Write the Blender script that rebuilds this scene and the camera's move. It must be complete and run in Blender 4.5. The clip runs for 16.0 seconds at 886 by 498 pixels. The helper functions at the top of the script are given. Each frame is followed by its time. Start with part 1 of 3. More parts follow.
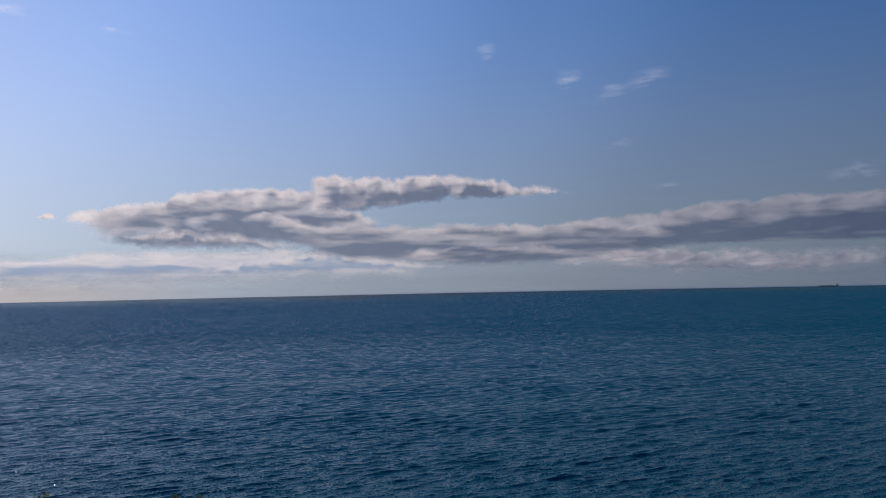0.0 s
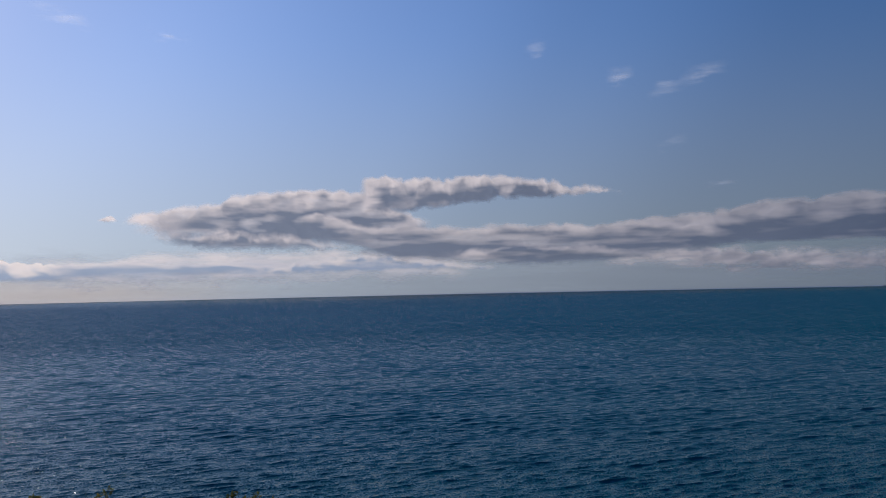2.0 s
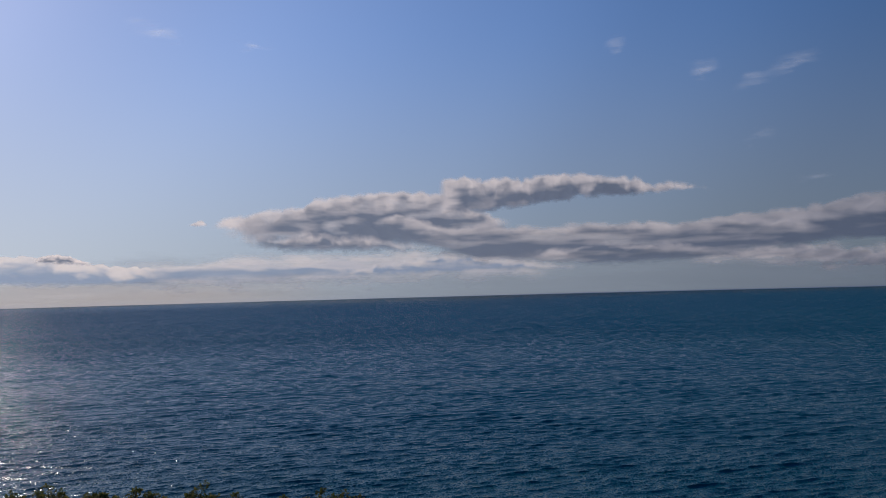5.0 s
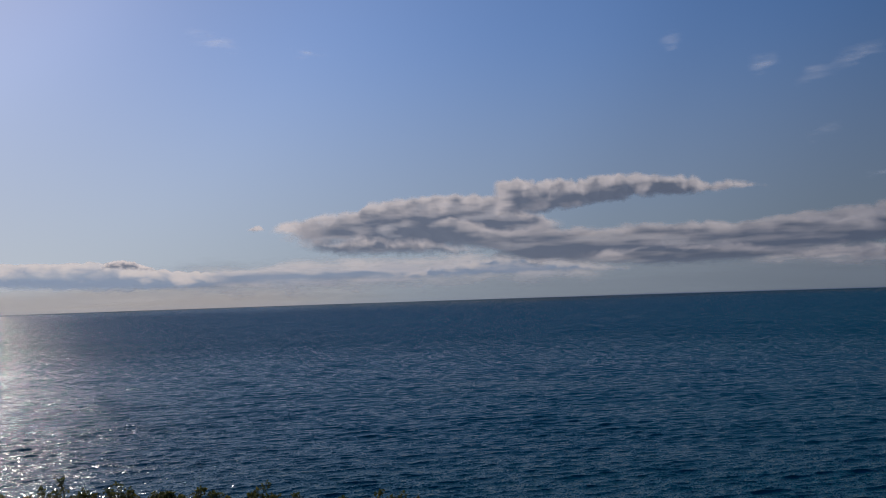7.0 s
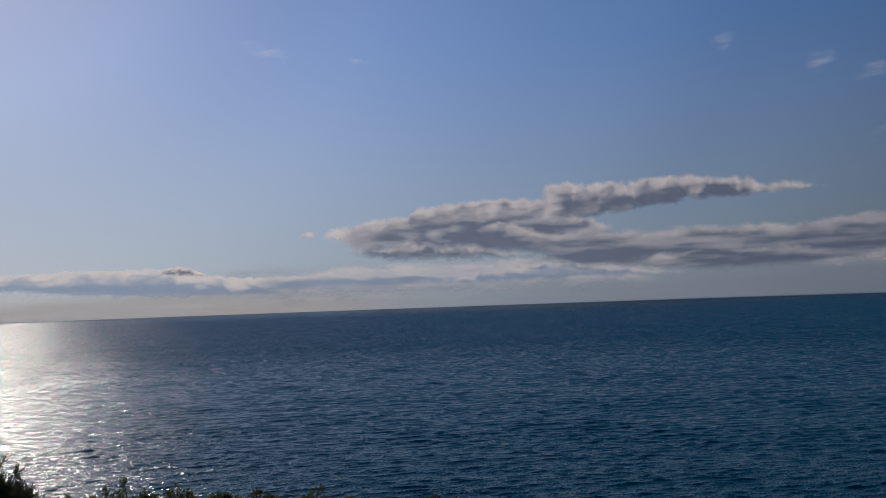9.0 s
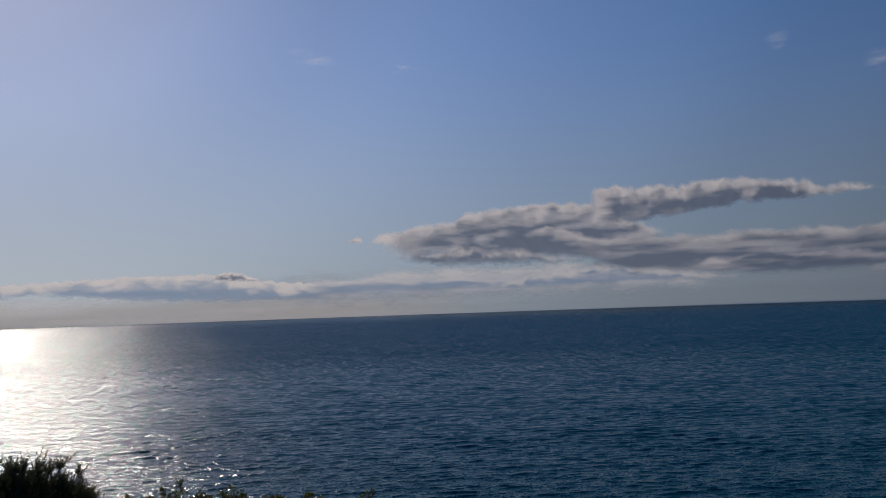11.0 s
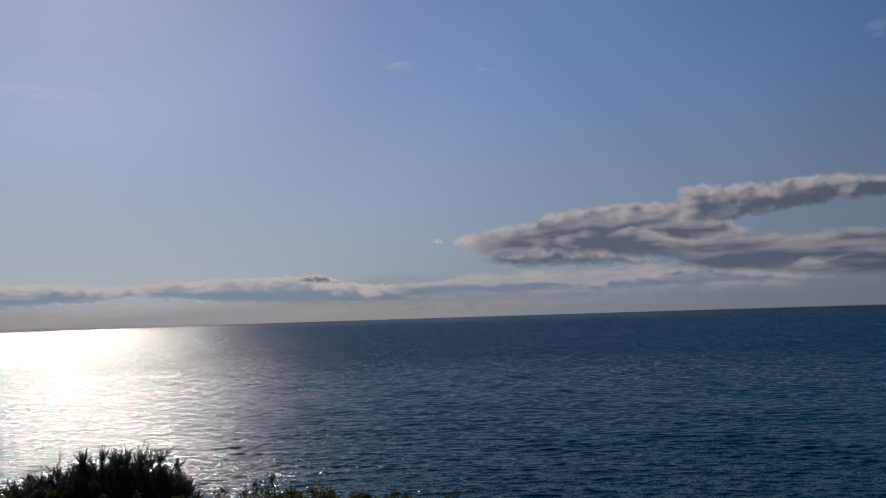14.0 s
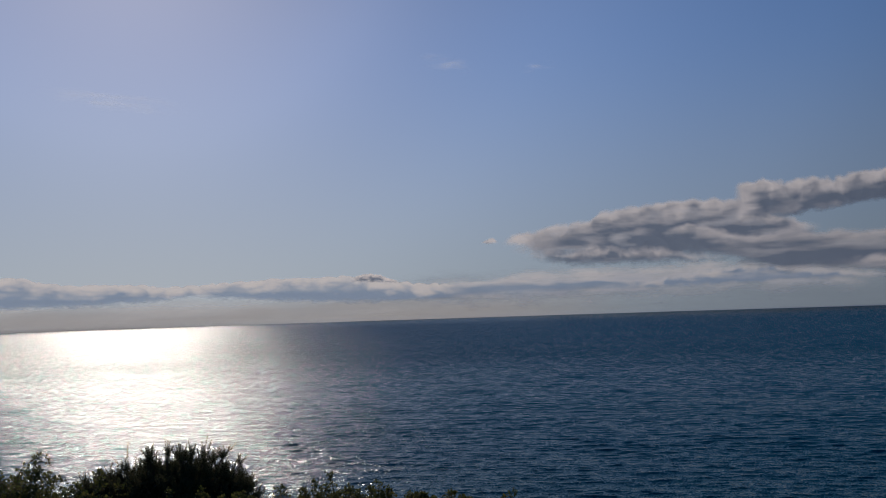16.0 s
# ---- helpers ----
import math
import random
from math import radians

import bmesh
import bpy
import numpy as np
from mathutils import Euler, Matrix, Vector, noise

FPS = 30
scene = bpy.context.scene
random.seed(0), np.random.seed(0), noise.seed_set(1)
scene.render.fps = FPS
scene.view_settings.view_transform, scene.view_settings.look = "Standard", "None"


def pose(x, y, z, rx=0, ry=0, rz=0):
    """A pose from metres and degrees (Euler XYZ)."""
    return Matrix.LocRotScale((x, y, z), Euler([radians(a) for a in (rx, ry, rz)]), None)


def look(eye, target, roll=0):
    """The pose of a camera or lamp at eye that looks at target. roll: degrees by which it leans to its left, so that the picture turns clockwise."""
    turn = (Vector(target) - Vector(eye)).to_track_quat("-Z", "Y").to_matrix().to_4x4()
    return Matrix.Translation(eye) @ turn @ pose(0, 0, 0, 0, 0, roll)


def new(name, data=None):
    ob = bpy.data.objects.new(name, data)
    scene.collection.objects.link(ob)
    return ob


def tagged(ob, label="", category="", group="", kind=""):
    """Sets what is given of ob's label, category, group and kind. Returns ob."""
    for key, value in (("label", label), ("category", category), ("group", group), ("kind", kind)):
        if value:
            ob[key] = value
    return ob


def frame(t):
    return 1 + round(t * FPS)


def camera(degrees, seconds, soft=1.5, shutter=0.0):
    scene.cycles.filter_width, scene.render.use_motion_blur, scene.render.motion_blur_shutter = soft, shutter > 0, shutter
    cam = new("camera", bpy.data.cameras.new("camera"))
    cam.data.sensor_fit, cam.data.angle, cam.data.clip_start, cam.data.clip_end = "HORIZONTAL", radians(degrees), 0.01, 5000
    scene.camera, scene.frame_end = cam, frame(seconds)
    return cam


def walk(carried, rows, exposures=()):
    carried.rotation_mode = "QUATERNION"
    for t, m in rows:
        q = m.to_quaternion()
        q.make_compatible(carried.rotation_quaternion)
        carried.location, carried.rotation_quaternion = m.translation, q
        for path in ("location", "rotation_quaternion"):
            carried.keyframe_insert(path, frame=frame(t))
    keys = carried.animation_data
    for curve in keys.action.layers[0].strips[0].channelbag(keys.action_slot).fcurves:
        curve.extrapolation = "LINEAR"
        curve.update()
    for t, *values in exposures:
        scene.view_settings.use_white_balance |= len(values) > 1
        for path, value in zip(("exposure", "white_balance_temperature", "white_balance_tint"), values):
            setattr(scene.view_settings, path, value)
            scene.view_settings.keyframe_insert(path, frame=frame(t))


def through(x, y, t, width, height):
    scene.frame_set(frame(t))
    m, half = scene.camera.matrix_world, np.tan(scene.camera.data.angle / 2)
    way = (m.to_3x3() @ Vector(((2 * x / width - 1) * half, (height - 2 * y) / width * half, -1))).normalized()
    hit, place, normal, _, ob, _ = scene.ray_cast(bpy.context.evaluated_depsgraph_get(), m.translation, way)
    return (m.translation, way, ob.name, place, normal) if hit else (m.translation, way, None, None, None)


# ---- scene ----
# camera: a slow handheld pan to the left from a clifftop, the camera held at arm's length
EYE = Vector((0.0, 0.0, 34.6))
ARM = 0.45
cam = camera(60.65, 16.0, soft=1.0)
ROWS = [
    (0.0, 0.0, 2.94, 1.16), (0.5, 0.8, 2.97, 1.17), (1.0, 1.77, 2.99, 1.17), (1.5, 2.77, 3.01, 1.15), (2.0, 3.79, 3.03, 1.19),
    (2.5, 4.61, 3.05, 1.23), (3.0, 5.7, 3.06, 1.23), (3.5, 6.79, 3.08, 1.27), (4.0, 7.83, 3.12, 1.32), (6.5, 12.79, 3.39, 1.77),
    (7.0, 13.85, 3.49, 1.83), (7.5, 14.86, 3.59, 1.87), (8.0, 15.82, 3.72, 1.92), (8.5, 16.58, 3.84, 1.96), (9.0, 17.55, 3.98, 2.0),
    (11.5, 22.11, 4.57, 1.91), (12.0, 23.11, 4.64, 1.9), (12.5, 23.95, 4.68, 1.86), (13.0, 25.06, 4.76, 1.81), (13.5, 26.19, 4.79, 1.8),
    (14.0, 27.25, 4.78, 1.78), (14.5, 28.11, 4.8, 1.8), (15.0, 29.17, 4.8, 1.8), (15.5, 30.23, 4.85, 1.84), (16.0, 31.28, 4.84, 1.84),
]


def held(yaw, pitch, lean):
    a = radians(yaw)
    at = pose(EYE.x - ARM * math.sin(a), EYE.y + ARM * (math.cos(a) - 1.0), EYE.z)
    return at @ pose(0, 0, 0, 90 + pitch, 0, yaw) @ pose(0, 0, 0, 0, 0, -lean)


walk(cam, [(t, held(yaw, pitch, lean)) for t, yaw, pitch, lean in ROWS], [(0.0, -0.39, 6500, 12), (4.0, -0.6, 6500, 12), (8.0, -0.93, 6500, 10), (12.0, -1.16, 6500, 9), (16.0, -1.2, 6500, 9)])

# ---- sky and sun ----
SUN_AZ, SUN_EL = 54.0, 30.0     # degrees to the left of the first view, and up
AROUND_SUN = [(0.0, 0.095), (0.33, 0.106), (0.55, 0.127), (0.7, 0.144), (0.86, 0.152), (0.95, 0.137), (1.0, 0.108)]     # by the cosine of the angle from the sun


def toward(az, el):
    """The unit vector at az degrees to the left of north and el degrees up."""
    a, e = radians(az), radians(el)
    return Vector((-math.sin(a) * math.cos(e), math.cos(a) * math.cos(e), math.sin(e)))


world = bpy.data.worlds.new("sky")
scene.world = world
world.use_nodes = True
wn, wl = world.node_tree.nodes, world.node_tree.links
wn.clear()
w_co = wn.new("ShaderNodeTexCoord")
w_sep = wn.new("ShaderNodeSeparateXYZ")
w_sq = wn.new("ShaderNodeMath"); w_sq.operation = "MULTIPLY_ADD"; w_sq.inputs[2].default_value = 0.007     # haze evens out the lowest sky
w_max = wn.new("ShaderNodeMath"); w_max.operation = "SQRT"
w_com = wn.new("ShaderNodeCombineXYZ")
w_sky = wn.new("ShaderNodeTexSky")
w_sky.sky_type, w_sky.sun_disc = "NISHITA", False
w_sky.sun_elevation, w_sky.sun_rotation = radians(SUN_EL), radians(-SUN_AZ)
w_sky.altitude, w_sky.air_density, w_sky.dust_density, w_sky.ozone_density = 30.0, 1.0, 0.4, 5.0
w_bg = wn.new("ShaderNodeBackground"); w_bg.inputs["Strength"].default_value = 0.1
w_out = wn.new("ShaderNodeOutputWorld")
wl.new(w_co.outputs["Generated"], w_sep.inputs[0])
for a in "XY":
    wl.new(w_sep.outputs[a], w_com.inputs[a])
wl.new(w_sep.outputs["Z"], w_sq.inputs[0]); wl.new(w_sep.outputs["Z"], w_sq.inputs[1]); wl.new(w_sq.outputs[0], w_max.inputs[0]); wl.new(w_max.outputs[0], w_com.inputs["Z"])
wl.new(w_com.outputs[0], w_sky.inputs["Vector"])
w_tint = wn.new("ShaderNodeMix"); w_tint.data_type, w_tint.blend_type = "RGBA", "MULTIPLY"
w_tint.inputs["Factor"].default_value, w_tint.inputs[7].default_value = 1.0, (1.04, 0.98, 1.05, 1)
# toward the horizon the air is hazy: paler and duller
w_hsv = wn.new("ShaderNodeHueSaturation")
for key, top, low, high in (("Saturation", 0.36, 0.63, 0.98), ("Value", 0.38, 0.56, 1.0)):
    w_map = wn.new("ShaderNodeMapRange"); w_map.interpolation_type = "SMOOTHSTEP"
    for k, v in zip((1, 2, 3, 4), (0.0, top, low, high)):
        w_map.inputs[k].default_value = v
    wl.new(w_sep.outputs["Z"], w_map.inputs[0]); wl.new(w_map.outputs[0], w_hsv.inputs[key])
wl.new(w_sky.outputs["Color"], w_tint.inputs[6]); wl.new(w_tint.outputs[2], w_hsv.inputs["Color"])
# overhead, above the view, the sky is raised bluer and brighter to light the sea
w_deep = wn.new("ShaderNodeHueSaturation")
for key, high in (("Saturation", 1.35), ("Value", 1.45)):
    w_map = wn.new("ShaderNodeMapRange"); w_map.interpolation_type = "SMOOTHSTEP"
    for k, v in zip((1, 2, 3, 4), (0.4, 0.8, 1.0, high)):
        w_map.inputs[k].default_value = v
    wl.new(w_sep.outputs["Z"], w_map.inputs[0]); wl.new(w_map.outputs[0], w_deep.inputs[key])
wl.new(w_hsv.outputs[0], w_deep.inputs["Color"])
# the broad glow of haze round the sun
w_dot = wn.new("ShaderNodeVectorMath"); w_dot.operation = "DOT_PRODUCT"; w_dot.inputs[1].default_value = toward(SUN_AZ, SUN_EL)
w_glow = wn.new("ShaderNodeValToRGB")
while len(w_glow.color_ramp.elements) < len(AROUND_SUN):
    w_glow.color_ramp.elements.new(0.5)
for el, (at, value) in zip(w_glow.color_ramp.elements, AROUND_SUN):
    el.position, el.color = at, (value, value, value, 1)
w_glow.color_ramp.interpolation = "EASE"
wl.new(w_co.outputs["Generated"], w_dot.inputs[0]); wl.new(w_dot.outputs["Value"], w_glow.inputs[0]); wl.new(w_glow.outputs[0], w_bg.inputs["Strength"])
w_pure = wn.new("ShaderNodeHueSaturation")     # bluer away from the sun
w_away = wn.new("ShaderNodeMapRange")
for k, v in zip((1, 2, 3, 4), (0.0, 0.85, 1.24, 1.03)):
    w_away.inputs[k].default_value = v
wl.new(w_dot.outputs["Value"], w_away.inputs[0]); wl.new(w_away.outputs[0], w_pure.inputs["Saturation"]); wl.new(w_deep.outputs[0], w_pure.inputs["Color"])
wl.new(w_pure.outputs[0], w_bg.inputs["Color"]); wl.new(w_bg.outputs[0], w_out.inputs["Surface"])

sun_data = bpy.data.lights.new("sun", "SUN")
sun_data.energy, sun_data.angle, sun_data.color = 3.1, radians(0.53), (1.0, 0.91, 0.81)
sun = new("sun", sun_data)
sun.matrix_world = look(toward(SUN_AZ, SUN_EL) * 900, (0, 0, 0))


# ---- noise on arrays ----
def perlin(x, y, seed=0):
    """Smooth gradient noise on arrays, about -0.7 to 0.7."""
    table = np.random.RandomState(seed).rand(4096) * 2 * np.pi
    xi, yi = np.floor(x).astype(np.int64), np.floor(y).astype(np.int64)
    xf, yf = x - xi, y - yi
    u, v = xf * xf * xf * (xf * (xf * 6 - 15) + 10), yf * yf * yf * (yf * (yf * 6 - 15) + 10)

    def corner(i, j):
        g = table[((xi + i) * 1619 + (yi + j) * 31337 + ((xi + i) * (yi + j)) * 7) % 4096]
        return np.cos(g) * (xf - i) + np.sin(g) * (yf - j)
    low = corner(0, 0) * (1 - u) + corner(1, 0) * u
    high = corner(0, 1) * (1 - u) + corner(1, 1) * u
    return low * (1 - v) + high * v


def fbm(x, y, octaves=5, seed=0, gain=0.5, billow=False):
    total, amp = np.zeros(np.broadcast(x, y).shape), 1.0
    for i in range(octaves):
        n = perlin(x * 2 ** i + 17.3 * i, y * 2 ** i - 9.1 * i, seed + i)
        total = total + amp * ((1.7 * np.abs(n) - 0.35) if billow else n)
        amp *= gain
    return total


def smooth(lo, hi, x):
    t = np.clip((x - lo) / (hi - lo), 0, 1)
    return t * t * (3 - 2 * t)


# ---- materials ----
def material(name, rough=0.6, base=(0.5, 0.5, 0.5)):
    m = bpy.data.materials.new(name)
    m.use_nodes = True
    b = m.node_tree.nodes["Principled BSDF"]
    b.inputs["Base Color"].default_value = (*base, 1)
    b.inputs["Roughness"].default_value = rough
    return m, m.node_tree.nodes, m.node_tree.links, b


def node(ns, kind, **values):
    n = ns.new(kind)
    for k, v in values.items():
        n.inputs[k].default_value = v
    return n


def ramp(ns, stops):
    r = ns.new("ShaderNodeValToRGB")
    e = r.color_ramp.elements
    while len(e) < len(stops):
        e.new(0.5)
    for el, (p, c) in zip(e, stops):
        el.position, el.color = p, (*c, 1)
    return r


def mottled(name, rough, stops, scale, bump=0.3, bump_scale=None):
    """A surface whose colour wanders between the stops at two scales, with a fine relief."""
    m, ns, ln, b = material(name, rough)
    tc = ns.new("ShaderNodeTexCoord")
    n1 = node(ns, "ShaderNodeTexNoise", Scale=scale, Detail=8.0, Roughness=0.65)
    n2 = node(ns, "ShaderNodeTexNoise", Scale=scale * 9, Detail=4.0)
    mix = ns.new("ShaderNodeMix"); mix.data_type = "FLOAT"; mix.inputs[0].default_value = 0.35
    r = ramp(ns, stops)
    for n in (n1, n2):
        ln.new(tc.outputs["Object"], n.inputs["Vector"])
    ln.new(n1.outputs["Fac"], mix.inputs[2]); ln.new(n2.outputs["Fac"], mix.inputs[3])
    ln.new(mix.outputs[0], r.inputs[0]); ln.new(r.outputs[0], b.inputs["Base Color"])
    bp = node(ns, "ShaderNodeBump", Strength=bump, Distance=0.05)
    n3 = node(ns, "ShaderNodeTexNoise", Scale=bump_scale or scale * 6, Detail=6.0)
    ln.new(tc.outputs["Object"], n3.inputs["Vector"]); ln.new(n3.outputs["Fac"], bp.inputs["Height"]); ln.new(bp.outputs[0], b.inputs["Normal"])
    return m


ROUGH = (130.0, 1200.0, 0.13, 0.17)      # gloss near the camera and far out, from and to so many metres off
# tilt of the normals and strength of far texture, by distance from the camera
EYE_TILT = (130.0, 600.0, 0.04, -0.33)
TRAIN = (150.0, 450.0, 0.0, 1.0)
CHOP = (0.6, 1.4, 0.75)              # steepness of wavelets and ripples, and what is left of it far out
WATER = [(0.3, (0.0, 0.072, 0.086)), (0.7, (0.0005, 0.083, 0.088))]
NEAR_WATER = [(0.3, (0.0015, 0.056, 0.072)), (0.7, (0.003, 0.068, 0.072))]
WIND = radians(27)     # the way the waves come from, to the left of the first view


def sea_material():
    m, ns, ln, b = material("sea_water", 0.3, (0.008, 0.04, 0.075))
    b.inputs["IOR"].default_value = 1.333
    b.inputs["Specular IOR Level"].default_value = 0.36
    b.inputs["Specular Tint"].default_value = (0.68, 0.97, 1.0, 1)
    # the finest ripples lean every way and spread a broad sheen
    b.inputs["Coat Roughness"].default_value, b.inputs["Coat IOR"].default_value = 0.42, 1.333
    geo = ns.new("ShaderNodeNewGeometry")
    far = ns.new("ShaderNodeVectorMath"); far.operation = "LENGTH"
    ln.new(geo.outputs["Position"], far.inputs[0])

    def spread(source, lo, hi, a, c):
        """The source's range lo to hi, turned into a to c."""
        r = ns.new("ShaderNodeMapRange")
        for k, v in zip((1, 2, 3, 4), (lo, hi, a, c)):
            r.inputs[k].default_value = v
        ln.new(source, r.inputs[0])
        return r.outputs[0]

    def calc(op, p, q):
        n = ns.new("ShaderNodeMath"); n.operation = op
        for k, v in enumerate((p, q)):
            if isinstance(v, (int, float)):
                n.inputs[k].default_value = v
            else:
                ln.new(v, n.inputs[k])
        return n.outputs[0]

    def sum_of(p, q):
        n = ns.new("ShaderNodeVectorMath"); n.operation = "ADD"
        ln.new(p, n.inputs[0]); ln.new(q, n.inputs[1])
        return n.outputs[0]

    def times(p, q):
        n = ns.new("ShaderNodeVectorMath"); n.operation = "SCALE"
        ln.new(p, n.inputs[0]); ln.new(q, n.inputs["Scale"])
        return n.outputs[0]

    def ruffle(length, drawn, detail, turn=0.0, rough=0.5):
        """Noise whose lumps are so many metres apart across the wind, drawn out along the crests."""
        mp = ns.new("ShaderNodeMapping"); mp.vector_type = "TEXTURE"
        mp.inputs["Rotation"].default_value = (0, 0, WIND + turn); mp.inputs["Scale"].default_value = (length * drawn, length, length)
        ln.new(geo.outputs["Position"], mp.inputs["Vector"])
        n = node(ns, "ShaderNodeTexNoise", Scale=1.0, Detail=detail, Roughness=rough)
        ln.new(mp.outputs[0], n.inputs["Vector"])
        return n

    def slopes(noise_node, steep):
        c = ns.new("ShaderNodeVectorMath"); c.operation = "SUBTRACT"; c.inputs[1].default_value = (0.5, 0.5, 0.5)
        k = ns.new("ShaderNodeVectorMath"); k.operation = "MULTIPLY"; k.inputs[1].default_value = (steep, steep, 0)
        ln.new(noise_node.outputs["Color"], c.inputs[0]); ln.new(c.outputs[0], k.inputs[0])
        return k.outputs[0]

    ln.new(spread(far.outputs["Value"], 130.0, 700.0, 0.075, 0.03), b.inputs["Coat Weight"])
    # gusts roughen the water in long patches
    gust = spread(ruffle(90.0, 3.5, 5.0, 0.15, 0.6).outputs["Fac"], 0.32, 0.68, 0.0, 1.0)
    # ripples that are too fine for the mesh turn into gloss with distance from the camera
    base = spread(far.outputs["Value"], *ROUGH)
    ln.new(calc("ADD", base, spread(gust, 0.0, 1.0, -0.02, 0.02)), b.inputs["Roughness"])
    # water colour: blue with greener patches, darker near the camera than far out
    patchy = ruffle(160.0, 2.5, 5.0, -0.3, 0.6)
    deep = ramp(ns, WATER)
    ln.new(patchy.outputs["Fac"], deep.inputs[0])
    near = ramp(ns, NEAR_WATER)
    ln.new(patchy.outputs["Fac"], near.inputs[0])
    mix = ns.new("ShaderNodeMix"); mix.data_type = "RGBA"
    ln.new(spread(far.outputs["Value"], 90.0, 420.0, 0.0, 1.0), mix.inputs[0]); ln.new(near.outputs[0], mix.inputs[6]); ln.new(deep.outputs[0], mix.inputs[7])
    ln.new(mix.outputs[2], b.inputs["Base Color"])
    # wavelets and ripples: each facet of the water leans its own way
    lean = sum_of(slopes(ruffle(0.9, 1.8, 2.0), CHOP[0]), slopes(ruffle(0.34, 1.2, 1.0, 0.5), CHOP[1]))
    lean = times(lean, calc("MULTIPLY", spread(far.outputs["Value"], 150.0, 1500.0, 1.0, CHOP[2]), spread(gust, 0.0, 1.0, 0.8, 1.2)))
    # out at sea only wave fronts show, so normals tilt toward the camera to fit its view
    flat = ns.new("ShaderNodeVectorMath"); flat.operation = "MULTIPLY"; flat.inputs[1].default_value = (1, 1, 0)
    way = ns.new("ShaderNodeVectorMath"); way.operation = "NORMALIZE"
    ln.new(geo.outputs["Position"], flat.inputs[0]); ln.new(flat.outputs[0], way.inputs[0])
    # lumps widen with distance from the camera so far sparkle shows in its view
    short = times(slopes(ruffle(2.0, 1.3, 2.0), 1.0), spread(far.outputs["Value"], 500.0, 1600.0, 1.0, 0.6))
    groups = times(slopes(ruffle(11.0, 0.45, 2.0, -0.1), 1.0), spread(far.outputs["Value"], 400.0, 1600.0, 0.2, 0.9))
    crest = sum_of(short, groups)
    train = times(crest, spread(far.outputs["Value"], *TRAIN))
    front = times(way.outputs[0], spread(far.outputs["Value"], *EYE_TILT))
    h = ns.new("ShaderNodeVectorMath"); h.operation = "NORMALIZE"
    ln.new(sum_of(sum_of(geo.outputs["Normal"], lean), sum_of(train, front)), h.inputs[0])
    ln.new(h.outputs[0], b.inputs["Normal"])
    return m


def cloud_material(name, tint, thin, shade_colour, sheen=0.35, cover=1.0):
    """Vapour that scatters light; a shade painted per vertex runs its colour from lit crowns to dark bases."""
    m, ns, ln, b = material(name, 1.0, tint)
    out = ns["Material Output"]
    ns.remove(b)
    d = node(ns, "ShaderNodeBsdfDiffuse", Color=(*tint, 1), Roughness=1.0)
    t = ns.new("ShaderNodeBsdfTranslucent")
    deep = ns.new("ShaderNodeAttribute"); deep.attribute_name = "painted_shade"
    r = ramp(ns, [(0.0, thin), (0.45, tuple(0.55 * p + 0.45 * q for p, q in zip(thin, shade_colour))), (1.0, shade_colour)])
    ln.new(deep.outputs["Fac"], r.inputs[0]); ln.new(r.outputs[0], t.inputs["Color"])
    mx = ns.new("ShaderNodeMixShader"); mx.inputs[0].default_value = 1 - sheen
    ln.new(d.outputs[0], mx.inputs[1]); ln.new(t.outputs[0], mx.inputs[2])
    clear = ns.new("ShaderNodeBsdfTransparent")
    at = ns.new("ShaderNodeAttribute"); at.attribute_name = "vapour"
    mul = ns.new("ShaderNodeMath"); mul.operation = "MULTIPLY"; mul.inputs[1].default_value = cover
    ln.new(at.outputs["Fac"], mul.inputs[0])
    mix = ns.new("ShaderNodeMixShader")
    ln.new(mul.outputs[0], mix.inputs[0]); ln.new(clear.outputs[0], mix.inputs[1]); ln.new(mx.outputs[0], mix.inputs[2])
    ln.new(mix.outputs[0], out.inputs["Surface"])
    return m


def leaf_material(name, stops, rough=0.5, through=0.35):
    m, ns, ln, b = material(name, rough)
    geo = ns.new("ShaderNodeNewGeometry")
    b.inputs["Specular IOR Level"].default_value = 0.2
    r = ramp(ns, stops)
    ln.new(geo.outputs["Random Per Island"], r.inputs[0]); ln.new(r.outputs[0], b.inputs["Base Color"])
    t = ns.new("ShaderNodeBsdfTranslucent"); ln.new(r.outputs[0], t.inputs["Color"])
    mx = ns.new("ShaderNodeMixShader"); mx.inputs[0].default_value = through
    ln.new(b.outputs[0], mx.inputs[1]); ln.new(t.outputs[0], mx.inputs[2]); ln.new(mx.outputs[0], ns["Material Output"].inputs["Surface"])
    return m


SEA = sea_material()
# colours: body, lit crown, shaded base; BRIGHT repeats CLOUD with paler bases for backlight
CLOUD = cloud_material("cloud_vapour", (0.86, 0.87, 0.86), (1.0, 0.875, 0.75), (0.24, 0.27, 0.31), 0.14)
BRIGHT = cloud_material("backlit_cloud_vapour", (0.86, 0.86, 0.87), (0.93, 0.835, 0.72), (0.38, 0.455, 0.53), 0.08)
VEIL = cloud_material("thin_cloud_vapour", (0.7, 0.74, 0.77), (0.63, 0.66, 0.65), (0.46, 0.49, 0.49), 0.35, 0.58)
# GLOW is the same haze with the sun's warmth put into its colour
GLOW = cloud_material("sun_tinted_haze", (0.8, 0.75, 0.67), (1.0, 0.83, 0.67), (0.9, 0.74, 0.59), 0.06, 0.66)
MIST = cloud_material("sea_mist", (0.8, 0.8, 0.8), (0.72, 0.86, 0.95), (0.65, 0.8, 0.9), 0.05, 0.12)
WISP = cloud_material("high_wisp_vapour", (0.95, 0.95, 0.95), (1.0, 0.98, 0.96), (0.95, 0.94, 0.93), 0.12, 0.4)
